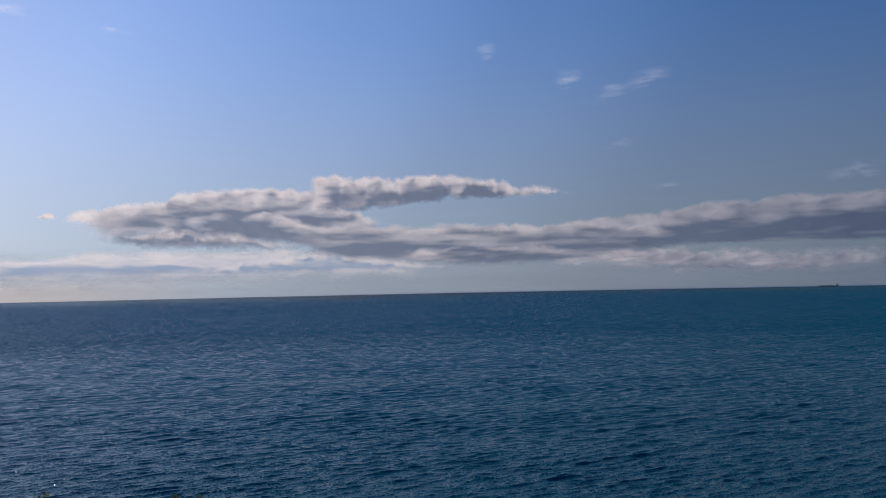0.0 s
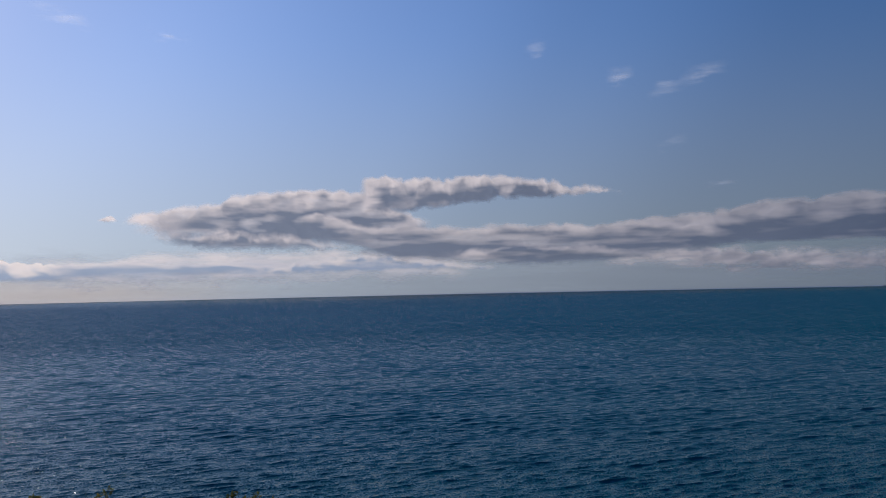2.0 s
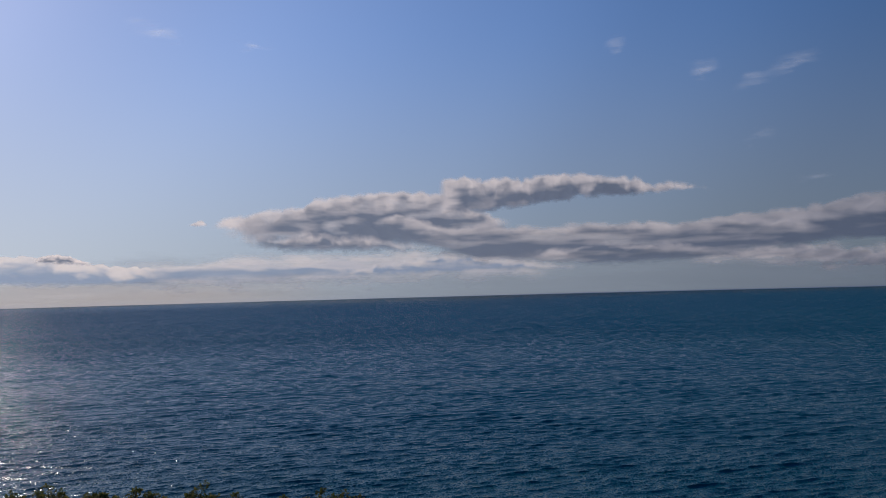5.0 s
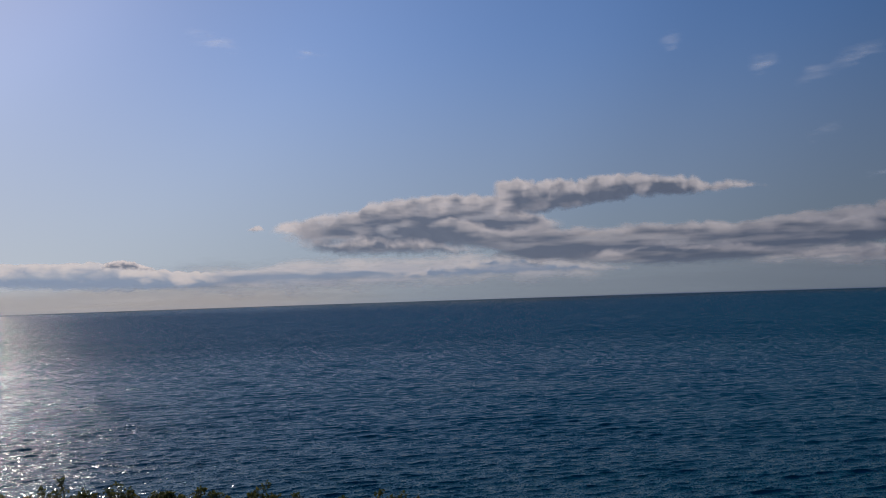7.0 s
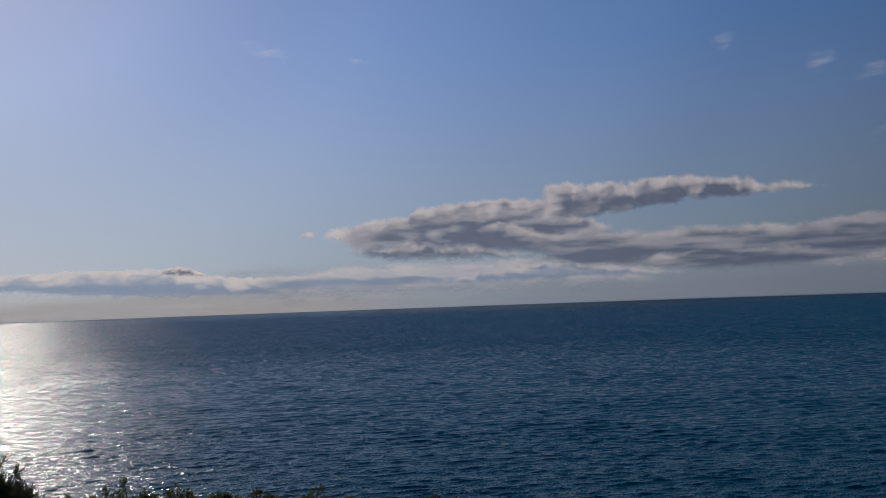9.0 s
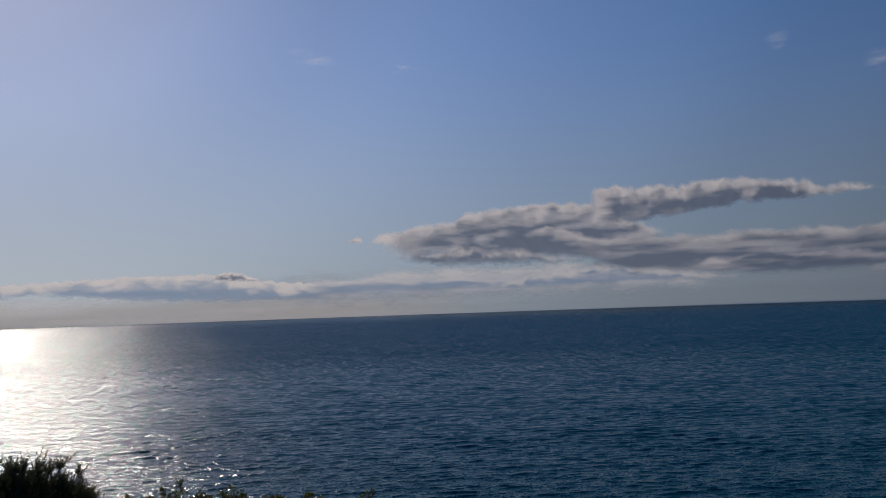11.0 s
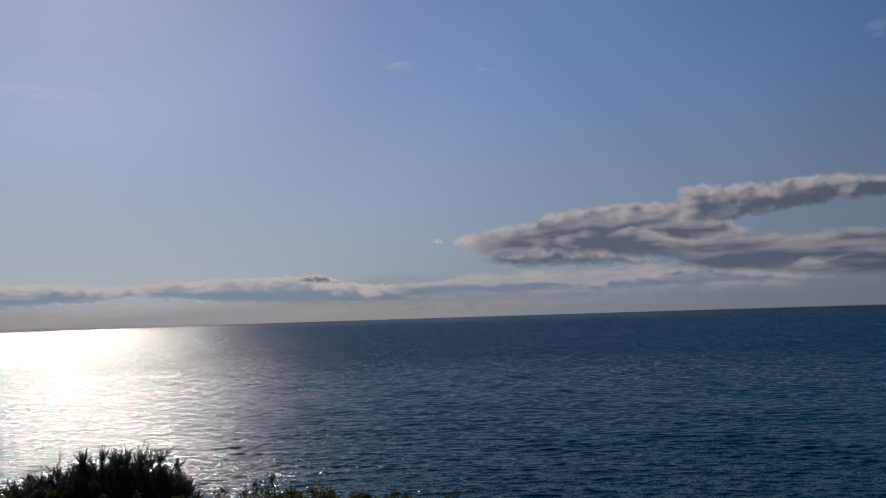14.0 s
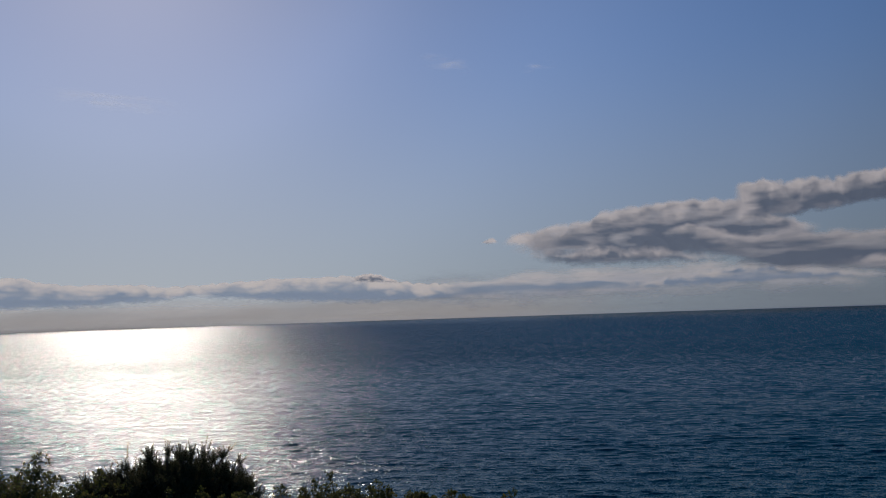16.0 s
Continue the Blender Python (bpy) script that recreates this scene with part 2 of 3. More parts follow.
TURF = mottled("clifftop_turf", 0.9, [(0.3, (0.035, 0.045, 0.015)), (0.55, (0.06, 0.07, 0.025)), (0.75, (0.11, 0.09, 0.05))], 0.8, 0.6, 14)
GORSE = leaf_material("gorse_spines", [(0.0, (0.06, 0.07, 0.028)), (0.7, (0.11, 0.105, 0.045)), (1.0, (0.19, 0.13, 0.07))], 0.7, 0.5)
LEAF = leaf_material("bramble_leaves", [(0.0, (0.055, 0.07, 0.018)), (0.6, (0.115, 0.118, 0.03)), (1.0, (0.2, 0.155, 0.05))], 0.55, 0.55)
STEM = mottled("woody_stem", 0.85, [(0.3, (0.035, 0.025, 0.018)), (0.7, (0.09, 0.06, 0.04))], 14, 0.5)
# the distance's blue haze is mixed into the coast's own colour
FAR_LAND = mottled("haze_tinted_shore", 1.0, [(0.3, (0.17, 0.28, 0.38)), (0.7, (0.22, 0.33, 0.43))], 0.004, 0.0)
# dark hull colour lifted toward blue to stand for the haze before it
HULL = mottled("haze_tinted_hull_paint", 0.6, [(0.3, (0.08, 0.11, 0.15)), (0.7, (0.11, 0.14, 0.18))], 0.1, 0.0)
PALE = mottled("ship_house_paint", 0.6, [(0.3, (0.35, 0.36, 0.37)), (0.7, (0.5, 0.5, 0.5))], 0.2, 0.0)


# ---- helpers for meshes ----
def mesh_from(name, verts, faces, mat, shade=True):
    me = bpy.data.meshes.new(name)
    grid_data(me, verts, faces)
    me.materials.append(mat)
    if shade:
        me.polygons.foreach_set("use_smooth", np.ones(len(me.polygons), bool))
    me.update()
    return me


def grid_data(me, verts, faces):
    """Fill a mesh from arrays of corners and of equal-sided faces."""
    n, k = faces.shape
    me.vertices.add(len(verts)); me.vertices.foreach_set("co", verts.astype(np.float32).ravel())
    me.loops.add(n * k); me.loops.foreach_set("vertex_index", faces.astype(np.int32).ravel())
    me.polygons.add(n); me.polygons.foreach_set("loop_start", np.arange(0, n * k, k, dtype=np.int32))
    me.update(calc_edges=True)


def grid_faces(rows, cols):
    i = np.arange(rows - 1)[:, None] * cols + np.arange(cols - 1)[None, :]
    i = i.ravel()
    return np.stack([i, i + 1, i + cols + 1, i + cols], 1)


def part(name, data, mat, parent, label=""):
    """One mesh object under a thing; data is a bmesh or a ready mesh."""
    if isinstance(data, bmesh.types.BMesh):
        me = bpy.data.meshes.new(name)
        data.to_mesh(me); data.free()
        me.materials.append(mat)
    else:
        me = data
    ob = new(name, me)
    ob.parent = parent
    return tagged(ob, label)


# ---- the sea ----
def build_sea():
    R_IN, R_FINE, R_OUT = 60.0, 700.0, 4985.0
    fine = np.arange(-35.0, 67.0, 0.125)
    az = np.radians(np.concatenate([np.arange(-180, -35, 5.0), fine, np.arange(67, 181, 6.0)]))
    near = np.linspace(R_IN, 100, 8, endpoint=False)
    mid = EYE.z / np.tan(np.linspace(math.atan2(EYE.z, 100), math.atan2(EYE.z, R_FINE), 1060))
    out = np.geomspace(R_FINE, R_OUT, 26)[1:]
    r = np.concatenate([near, mid, out])
    rr, aa = np.meshgrid(r, az, indexing="ij")
    x, y = -np.sin(aa) * rr, np.cos(aa) * rr
    gap = np.gradient(r)
    rs = np.random.RandomState(4)
    z, dx, dy = np.zeros_like(x), np.zeros_like(x), np.zeros_like(x)
    gust = 0.85 + 0.45 * np.clip(fbm(x / 60, y / 35, 3, 5) + 0.3, 0, 1)
    # wind waves of 0.7 to 9 m: short ones run every way, long ones nearly one way
    for i in range(120):
        u = (i + rs.rand()) / 120
        lam = 0.75 * 12.0 ** u
        d = WIND + rs.normal(0, 0.32 - 0.14 * u)
        k = 2 * np.pi / lam
        steep = 0.037 * rs.uniform(0.6, 1.3) * (1 - 0.6 * smooth(2.6, 5.0, lam))
        rows = np.flatnonzero(gap < lam / 1.7)
        s = slice(rows[0], rows[-1] + 1)
        amp = (steep / k) * smooth(1.7, 2.7, lam / gap[s])[:, None]
        phase = k * (-np.sin(d) * x[s] + np.cos(d) * y[s]) + rs.rand() * 6.28
        z[s] += amp * np.sin(phase)
        crowd = 1.05 * amp * np.cos(phase)     # crests draw together and sharpen
        dx[s] -= math.sin(d) * crowd
        dy[s] += math.cos(d) * crowd
    seen = gust * smooth(-35.2, -34.0, np.degrees(aa)) * (1 - smooth(65.5, 66.5, np.degrees(aa)))
    v = np.stack([x + dx * seen, y + dy * seen, z * seen], -1).reshape(-1, 3)
    me = mesh_from("sea", v, grid_faces(len(r), len(az))[:, ::-1], SEA)
    return tagged(new("water", me), "deep blue sea with small wind waves and sun glitter", "sea", kind="structure")


build_sea()


# ---- the clifftop on which the camera stands ----
def ground_height(x, y):
    r = np.hypot(x, y)
    off = np.abs((np.degrees(np.arctan2(-x, y)) - 15 + 180) % 360 - 180)
    s = r * (1.0 - 1.25 * smooth(68, 130, off))
    z = 33.0 - 0.20 * np.maximum(s - 1.5, 0) - 0.9 * np.maximum(s - 16.0, 0)
    z = np.maximum(z, -4.0) + 0.02 * np.maximum(-s, 0) * 0.5
    return z + 0.10 * fbm(x / 2.2, y / 2.2, 4, 8) * smooth(0.5, 3, r)


def build_ground():
    r = np.concatenate([np.linspace(0.0, 20, 60), np.geomspace(20.8, 4900, 60)])
    az = np.radians(np.linspace(-180, 180, 181))
    rr, aa = np.meshgrid(r, az, indexing="ij")
    x, y = -np.sin(aa) * rr, np.cos(aa) * rr
    v = np.stack([x, y, ground_height(x, y)], -1).reshape(-1, 3)
    me = mesh_from("ground", v, grid_faces(len(r), len(az))[:, ::-1], TURF)
    return tagged(new("ground", me), "rough grassy clifftop falling to the sea", "ground", kind="structure")


build_ground()


# ---- clouds ----
def profile(points, az):
    p = sorted(points)
    return np.interp(az, [q[0] for q in p], [q[1] for q in p])


def fold(aa, ee, top, bottom, seed=1, crisp=0.35, soft=0.5, puff=0.3, size=1.2, rim=0.8, deep=1.0, ends=1.0, thin=(0, 0), least=0.0, torn=0.2, stretch=1.0, frayed=0.3, cells=0.4, bands=0.6):
    """How dense one fold of cloud is and how dark its painted shade, between a top and a bottom line (degrees to the
    left, degrees up): bright at its crown, dark below.
    """
    a0, a1 = min(p[0] for p in top), max(p[0] for p in top)
    wa = aa + 0.3 * fbm(aa / 1.6, ee / 1.1, 3, seed + 40)     # no line stays straight
    ws = wa / stretch
    tp = profile(top, wa) + puff * fbm(ws / size, ee / size * 0.6, 3, seed, 0.4, True)     # rounded heads with creases between
    bt = profile(bottom, wa) + 0.7 * puff * fbm(ws / size / 2.2, ee / size, 4, seed + 9)
    du, dl = tp - ee, ee - bt
    fray = fbm(ws / size * 1.2, ee / size * 1.8, 5, seed + 50, 0.52)
    dens = smooth(0, 1, du / crisp + frayed * fray) * smooth(0, 1, dl / soft + 1.4 * frayed * fray)
    dens = dens * smooth(0, ends, aa - a0) * smooth(0, ends, a1 - aa)
    bank = fbm(ws / 4.0, ee / 0.85, 4, seed + 60, 0.5)     # long streaks that thin the vapour and vary its shade
    dens = dens * (1 - torn * smooth(0.05, 0.5, bank + 0.4 * fray))
    heads = fbm(ws / (1.7 * size), ee / (0.9 * size), 3, seed + 90, 0.32, True)
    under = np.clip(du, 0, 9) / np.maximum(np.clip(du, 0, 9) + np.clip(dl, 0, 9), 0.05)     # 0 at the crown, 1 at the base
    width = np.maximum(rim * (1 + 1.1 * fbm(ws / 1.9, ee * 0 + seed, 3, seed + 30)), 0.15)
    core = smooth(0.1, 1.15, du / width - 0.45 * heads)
    for wide, inward in zip(thin, (a1 - aa, aa - a0)):     # shade painted paler toward its left or right end
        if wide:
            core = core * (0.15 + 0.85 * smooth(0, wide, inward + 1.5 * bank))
    # light and dark put into the colour: pale crown, dark core and base
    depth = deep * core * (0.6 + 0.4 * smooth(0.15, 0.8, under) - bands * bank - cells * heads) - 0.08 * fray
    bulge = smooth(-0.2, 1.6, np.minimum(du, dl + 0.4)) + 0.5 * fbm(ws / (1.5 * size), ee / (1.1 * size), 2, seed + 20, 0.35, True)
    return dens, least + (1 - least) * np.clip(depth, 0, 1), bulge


def cloud(name, folds, label, mat=CLOUD, near=4500.0, step=0.05, relief=0.12, **shared):
    """A bank of cloud far over the sea: one sheet shaped to the camera's view, its folds laid each over the last."""
    tops, bottoms = [p for f in folds for p in f[0]], [p for f in folds for p in f[1]]
    az = np.arange(min(p[0] for p in tops) - 0.6, max(p[0] for p in tops) + 0.6, step)
    el = np.arange(min(p[1] for p in bottoms) - 0.6, max(p[1] for p in tops) + 0.9, step)
    ee, aa = np.meshgrid(el, az, indexing="ij")
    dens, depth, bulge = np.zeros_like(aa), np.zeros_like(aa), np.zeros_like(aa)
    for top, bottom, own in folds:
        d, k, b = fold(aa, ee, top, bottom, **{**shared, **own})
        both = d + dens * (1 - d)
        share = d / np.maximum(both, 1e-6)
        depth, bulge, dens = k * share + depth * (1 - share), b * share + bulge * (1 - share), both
    metre = near * math.pi / 180
    # tops lean toward the camera so the sun behind lights the sheet evenly
    dist = near - 0.5 * metre * (ee - el[0]) - relief * metre * bulge
    ca, ce = np.radians(aa), np.radians(ee)
    v = np.stack([-np.sin(ca) * dist * np.cos(ce), np.cos(ca) * dist * np.cos(ce), EYE.z + np.sin(ce) * dist], -1)
    keep = (dens > 0.004).ravel()
    f = grid_faces(len(el), len(az))
    f = f[keep[f].any(1)]
    used = np.unique(f)
    index = np.zeros(len(keep), np.int64); index[used] = np.arange(len(used))
    me = mesh_from(name, v.reshape(-1, 3)[used], index[f], mat)
    for key, field in (("vapour", dens), ("painted_shade", depth)):
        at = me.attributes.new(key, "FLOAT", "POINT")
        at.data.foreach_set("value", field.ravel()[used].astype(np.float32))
    return tagged(new(name, me), label, "cloud", kind="structure")


HEAD = ([(10.1, 7.9), (9.6, 8.6), (8.0, 8.8), (6.1, 8.35), (5.1, 8.65), (3.6, 8.4), (1.5, 8.75), (-0.8, 8.6), (-2.2, 8.45), (-4.7, 8.1), (-5.9, 7.6), (-8.0, 7.45), (-10.4, 6.8)],
        [(10.1, 5.9), (7.8, 5.7), (5.8, 5.85), (3.0, 6.1), (1.0, 6.4), (-2.6, 6.55), (-5.5, 6.6), (-7.2, 6.8), (-10.4, 6.65)],
        dict(seed=3, crisp=0.42, soft=0.5, rim=1.25, puff=0.27, size=1.3, ends=0.7, thin=(2.2, 3.5), frayed=0.4, torn=0.0, cells=0.3, bands=0.3, deep=1.1))
BODY = ([(27.3, 4.9), (26.0, 5.7), (25.0, 6.05), (22.6, 6.4), (20.1, 6.7), (19.4, 7.25), (17.7, 7.5), (14.0, 7.75), (11.6, 7.65), (9.8, 7.6), (8.4, 6.8), (7.0, 6.1), (4.4, 5.3)],
        [(27.3, 4.8), (25.0, 4.1), (23.2, 3.3), (19.9, 3.0), (14.0, 3.0), (9.3, 3.0), (4.4, 3.6)],
        dict(seed=5, crisp=0.42, soft=1.2, rim=1.0, puff=0.2, size=1.5, ends=1.7, thin=(6.5, 0), frayed=0.35, torn=0.12, cells=0.25, bands=0.6, deep=1.1))
LAP = ([(25.7, 4.2), (23.6, 4.55), (22.1, 4.4), (19.9, 4.75), (17.6, 4.4), (15.8, 4.6), (14.0, 4.05), (9.5, 3.5)], [(25.7, 3.9), (23.6, 3.3), (19.9, 3.05), (14.0, 3.0), (9.5, 2.95)],
       dict(seed=8, crisp=0.6, soft=0.6, rim=0.7, size=1.2, ends=4.5, torn=0.3, cells=0.3, least=0.1))
SHELF = ([(15.2, 5.5), (13.2, 5.9), (11.1, 5.4), (9.3, 5.0), (7.8, 5.15), (6.1, 5.05), (3.6, 4.85), (-0.7, 4.9), (-5.0, 4.85), (-7.5, 4.65), (-10.8, 5.0), (-12.9, 4.65), (-17.0, 4.2)],
         [(15.2, 5.0), (12.0, 3.5), (9.5, 2.5), (7.0, 1.9), (3.6, 1.8), (-2.8, 1.75), (-9.1, 1.85), (-17.0, 2.2)],
         dict(seed=13, crisp=0.4, soft=0.8, rim=0.85, size=1.3, stretch=1.8, ends=1.8, least=0.15, torn=0.15, cells=0.25, bands=0.8))
UNDER = ([(4.5, 2.9), (-0.3, 3.2), (-2.4, 3.5), (-5.0, 3.3), (-7.5, 3.1), (-12.0, 2.7)], [(4.5, 2.1), (-0.7, 1.55), (-4.9, 1.5), (-12.0, 1.8)],
         dict(seed=17, crisp=0.6, soft=0.6, rim=0.6, size=1.2, stretch=2.0, ends=3.0, torn=0.3, cells=0.3, bands=0.9))
RIGHT = ([(-6.0, 4.2), (-10.1, 4.7), (-10.9, 5.0), (-12.9, 5.15), (-15.9, 5.15), (-16.5, 5.45), (-18.1, 5.65), (-21.1, 6.0), (-22.6, 5.75), (-25.5, 6.05), (-28.4, 6.05), (-34.0, 6.1), (-46.0, 5.6)],
         [(-6.0, 3.2), (-9.9, 2.4), (-15.8, 2.6), (-21.4, 2.65), (-26.1, 2.55), (-34.0, 2.5), (-46.0, 2.5)],
         dict(seed=21, crisp=0.4, soft=0.45, rim=1.6, puff=0.35, size=1.3, stretch=2.0, ends=3.0, least=0.3, torn=0.0, cells=0.35, bands=0.8, deep=1.1))
PUFFS = ([(-7.0, 2.6), (-14.5, 3.1), (-18.4, 2.7), (-21.1, 2.6), (-25.4, 2.4), (-34.0, 2.3), (-46.0, 2.3)], [(-7.0, 1.5), (-17.2, 0.7), (-24.6, 0.5), (-34.0, 0.5), (-46.0, 0.6)],
         dict(seed=57, crisp=0.9, soft=0.9, rim=1.2, puff=0.4, size=0.9, stretch=2.0, ends=3.0, torn=0.6, cells=0.6, deep=0.5, frayed=0.5))
cloud("cloud_bank", [PUFFS, RIGHT, BODY, HEAD, LAP, SHELF, UNDER], "great grey-white cumulus bank with bright sunlit tops")
# the low bank toward the sun, and the streaks that run on from it under the great bank
HAZE = ([(35.0, 2.4), (28.0, 2.8), (22.0, 3.3), (12.0, 3.3), (5.0, 3.0), (0.0, 2.4)], [(35.0, 0.4), (20.0, 0.3), (0.0, 0.6)],
        dict(seed=91, crisp=0.9, soft=1.3, rim=1.6, size=1.0, stretch=2.6, ends=6.0, torn=0.35, cells=0.2, deep=0.4, least=0.15, frayed=0.4))
STREAK = ([(36.0, 2.3), (31.3, 2.3), (26.4, 2.35), (23.6, 2.25), (19.9, 2.2), (13.0, 1.8)], [(36.0, 0.9), (31.4, 1.0), (26.5, 1.1), (20.0, 1.2), (13.0, 1.2)],
          dict(seed=47, crisp=0.22, soft=0.6, rim=0.42, puff=0.12, size=1.0, stretch=3.0, ends=3.0, torn=0.15, cells=0.2, bands=0.4, deep=1.5, least=0.1))
RAGGED = ([(19.5, 1.7), (15.4, 2.0), (13.3, 2.5), (11.3, 2.75), (9.3, 2.95), (6.1, 2.6), (3.6, 2.2), (-1.0, 1.7)], [(19.5, 1.45), (14.0, 1.25), (9.5, 1.3), (6.2, 1.4), (-1.0, 1.3)],
          dict(seed=43, crisp=0.45, soft=0.4, rim=0.6, size=0.7, stretch=1.7, ends=2.5, torn=0.3, cells=0.4, deep=1.3))
RIMMED = ([(80.0, 3.1), (63.0, 3.25), (60.4, 3.2), (59.1, 2.9), (57.6, 2.7), (53.9, 2.75), (51.0, 2.5), (47.6, 2.72), (43.4, 3.0), (38.2, 3.05), (35.4, 2.65), (33.0, 2.3), (29.0, 2.2)],
          [(80.0, 1.0), (61.7, 0.95), (56.7, 0.95), (51.2, 1.4), (49.7, 1.6), (44.2, 1.1), (37.1, 0.8), (29.0, 0.9)],
          dict(seed=23, crisp=0.11, soft=0.5, rim=0.95, puff=0.2, size=0.7, stretch=1.5, ends=3.0, torn=0.1, cells=0.25, bands=0.3, deep=1.15, frayed=0.25))
cloud("cloud_bank", [HAZE, STREAK, RAGGED, RIMMED], "low cloud bank with a bright rim and a blue-grey base", BRIGHT, near=4600.0, relief=0.08, puff=0.25)
cloud("cloud_cap", [([(38.4, 2.85), (37.9, 3.0), (37.1, 3.2), (36.1, 3.05), (35.2, 2.75), (34.4, 2.5)], [(38.4, 2.5), (36.5, 2.45), (34.4, 2.3)],
                     dict(seed=29, crisp=0.1, soft=0.25, rim=0.5, puff=0.1, size=0.4, ends=0.8, torn=0.0, cells=0.25, deep=1.15))],
      "small blue-grey cap of cloud with a bright rim", CLOUD, near=4450.0, relief=0.1)
cloud("cloud_scrap", [([(28.5, 5.25), (28.0, 5.5), (27.5, 5.58), (27.0, 5.3)], [(28.5, 5.1), (27.7, 5.05), (27.0, 5.1)],
                       dict(seed=71, crisp=0.16, soft=0.16, rim=0.6, puff=0.08, size=0.5, ends=0.4, torn=0.1, cells=0.2, deep=0.6))],
      "small pale scrap of cloud beside the great bank", CLOUD, near=4450.0, relief=0.08)
# haze over the water
cloud("cloud_veil", [([(84.0, 1.9), (36.0, 1.9), (14.0, 1.5)], [(84.0, -0.9), (14.0, -0.9)], dict(seed=37, crisp=1.6, ends=16.0, deep=0.4, torn=0.15))],
      "thin haze low over the sea, its colour warmed as by the sun", GLOW, near=4930.0, step=0.12, relief=0.03, soft=0.3, stretch=5.0, frayed=0.2)
cloud("cloud_veil", [([(80.0, 1.8), (45.0, 2.0), (30.0, 3.4), (8.0, 3.4), (-8.0, 3.0), (-46.0, 3.1)], [(80.0, -0.9), (-46.0, -0.9)], dict(seed=33, crisp=1.6, ends=3.0, deep=0.5, torn=0.2))],
      "thin pale haze layer low over the sea", VEIL, near=4925.0, step=0.12, relief=0.03, soft=0.3, stretch=5.0, frayed=0.25)
cloud("cloud_veil", [([(84.0, 0.3), (30.0, 0.2), (2.0, 0.0)], [(84.0, -1.0), (2.0, -1.0)], dict(seed=39, crisp=0.9, soft=0.7, ends=18.0, deep=0.4, torn=0.1))],
      "faint sea haze along the horizon", MIST, near=2200.0, step=0.12, relief=0.02, stretch=5.0, frayed=0.15, puff=0.1)


def wisp(az, el, wide, high, seed, tilt=0.1):
    cloud("cloud_wisp", [([(az + wide / 2, el + high / 2 - tilt * wide), (az, el + high / 2), (az - wide / 2, el + high / 2 + tilt * wide)],
                          [(az + wide / 2, el - high / 2 - tilt * wide), (az, el - high / 2), (az - wide / 2, el - high / 2 + tilt * wide)],
                          dict(seed=seed, crisp=0.9, soft=0.9, puff=0.3, size=0.9, ends=wide * 0.48, torn=0.65, deep=0.3, stretch=2.6, frayed=0.6))],
          "thin white wisp of high cloud", WISP, near=4600.0, relief=0.05)


for i, (az, el, wide, high, tilt) in enumerate([(23.6, 18.1, 3.6, 0.8, -0.08), (30.6, 18.6, 4.6, 1.0, -0.1), (-9.8, 15.2, 2.4, 1.6, 0.0), (-13.1, 14.1, 3.2, 1.3, 0.15), (-15.7, 15.0, 4.0, 1.2, 0.15),
                                                (-13.3, 10.3, 2.6, 1.0, 0.05), (-16.6, 7.1, 2.6, 1.0, 0.0), (-3.6, 17.6, 2.0, 1.3, 0.0), (55.0, 15.3, 11.0, 1.3, -0.02), (-29.0, 7.3, 5.0, 1.3, 0.08)]):
    wisp(az, el, wide, high, 60 + 3 * i, tilt)


# ---- far shores and ship ----
def far_shore(a0, a1, high, dist, seed, label):
    """A low coast with an uneven ridge: front slope, ridge and back slope."""
    az = np.linspace(a0, a1, 160)
    fade = smooth(0, 0.35, (az - a0) / (a1 - a0)) if high[0] < high[1] else smooth(0, 0.35, (a1 - az) / (a1 - a0))
    ridge = (min(high) + (max(high) - min(high)) * fade) * (1 + 0.5 * fbm(az / 2.0, az * 0 + 3, 4, seed)) + 0.5
    rows = []
    for d, k in ((0, -2.0), (2, 0.3), (8, 0.75), (15, 1.0), (24, 0.5), (34, -2.0)):
        z = ridge * k if k > 0 else np.full_like(az, k)
        rows.append(np.stack([-np.sin(np.radians(az)) * (dist + d), np.cos(np.radians(az)) * (dist + d), z], -1))
    v = np.concatenate(rows)
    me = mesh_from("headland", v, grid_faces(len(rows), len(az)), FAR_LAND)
    return tagged(new("headland", me), label, "coast", kind="structure")


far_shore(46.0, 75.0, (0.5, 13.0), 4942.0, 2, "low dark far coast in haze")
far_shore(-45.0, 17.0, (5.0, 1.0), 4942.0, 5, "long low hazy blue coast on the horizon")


def hull_bm(length, beam, depth):
    bm = bmesh.new()
    loops = []
    for u, w, sheer in ((-0.5, 0.75, 0.05), (-0.42, 1.0, 0.0), (-0.1, 1.0, 0.0), (0.3, 1.0, 0.0), (0.42, 0.7, 0.15), (0.5, 0.05, 0.35)):
        x, hw, top = u * length, beam / 2 * w, depth * (1 + sheer)
        loops.append([bm.verts.new(c) for c in ((x, -hw * 0.85, -2), (x, -hw, top * 0.5), (x, -hw, top), (x, hw, top), (x, hw, top * 0.5), (x, hw * 0.85, -2))])
    for p, q in zip(loops, loops[1:]):
        for i in range(6):
            bm.faces.new((p[i], p[(i + 1) % 6], q[(i + 1) % 6], q[i]))
    bm.faces.new(loops[0]); bm.faces.new(loops[-1][::-1])
    bmesh.ops.recalc_face_normals(bm, faces=bm.faces)
    return bm


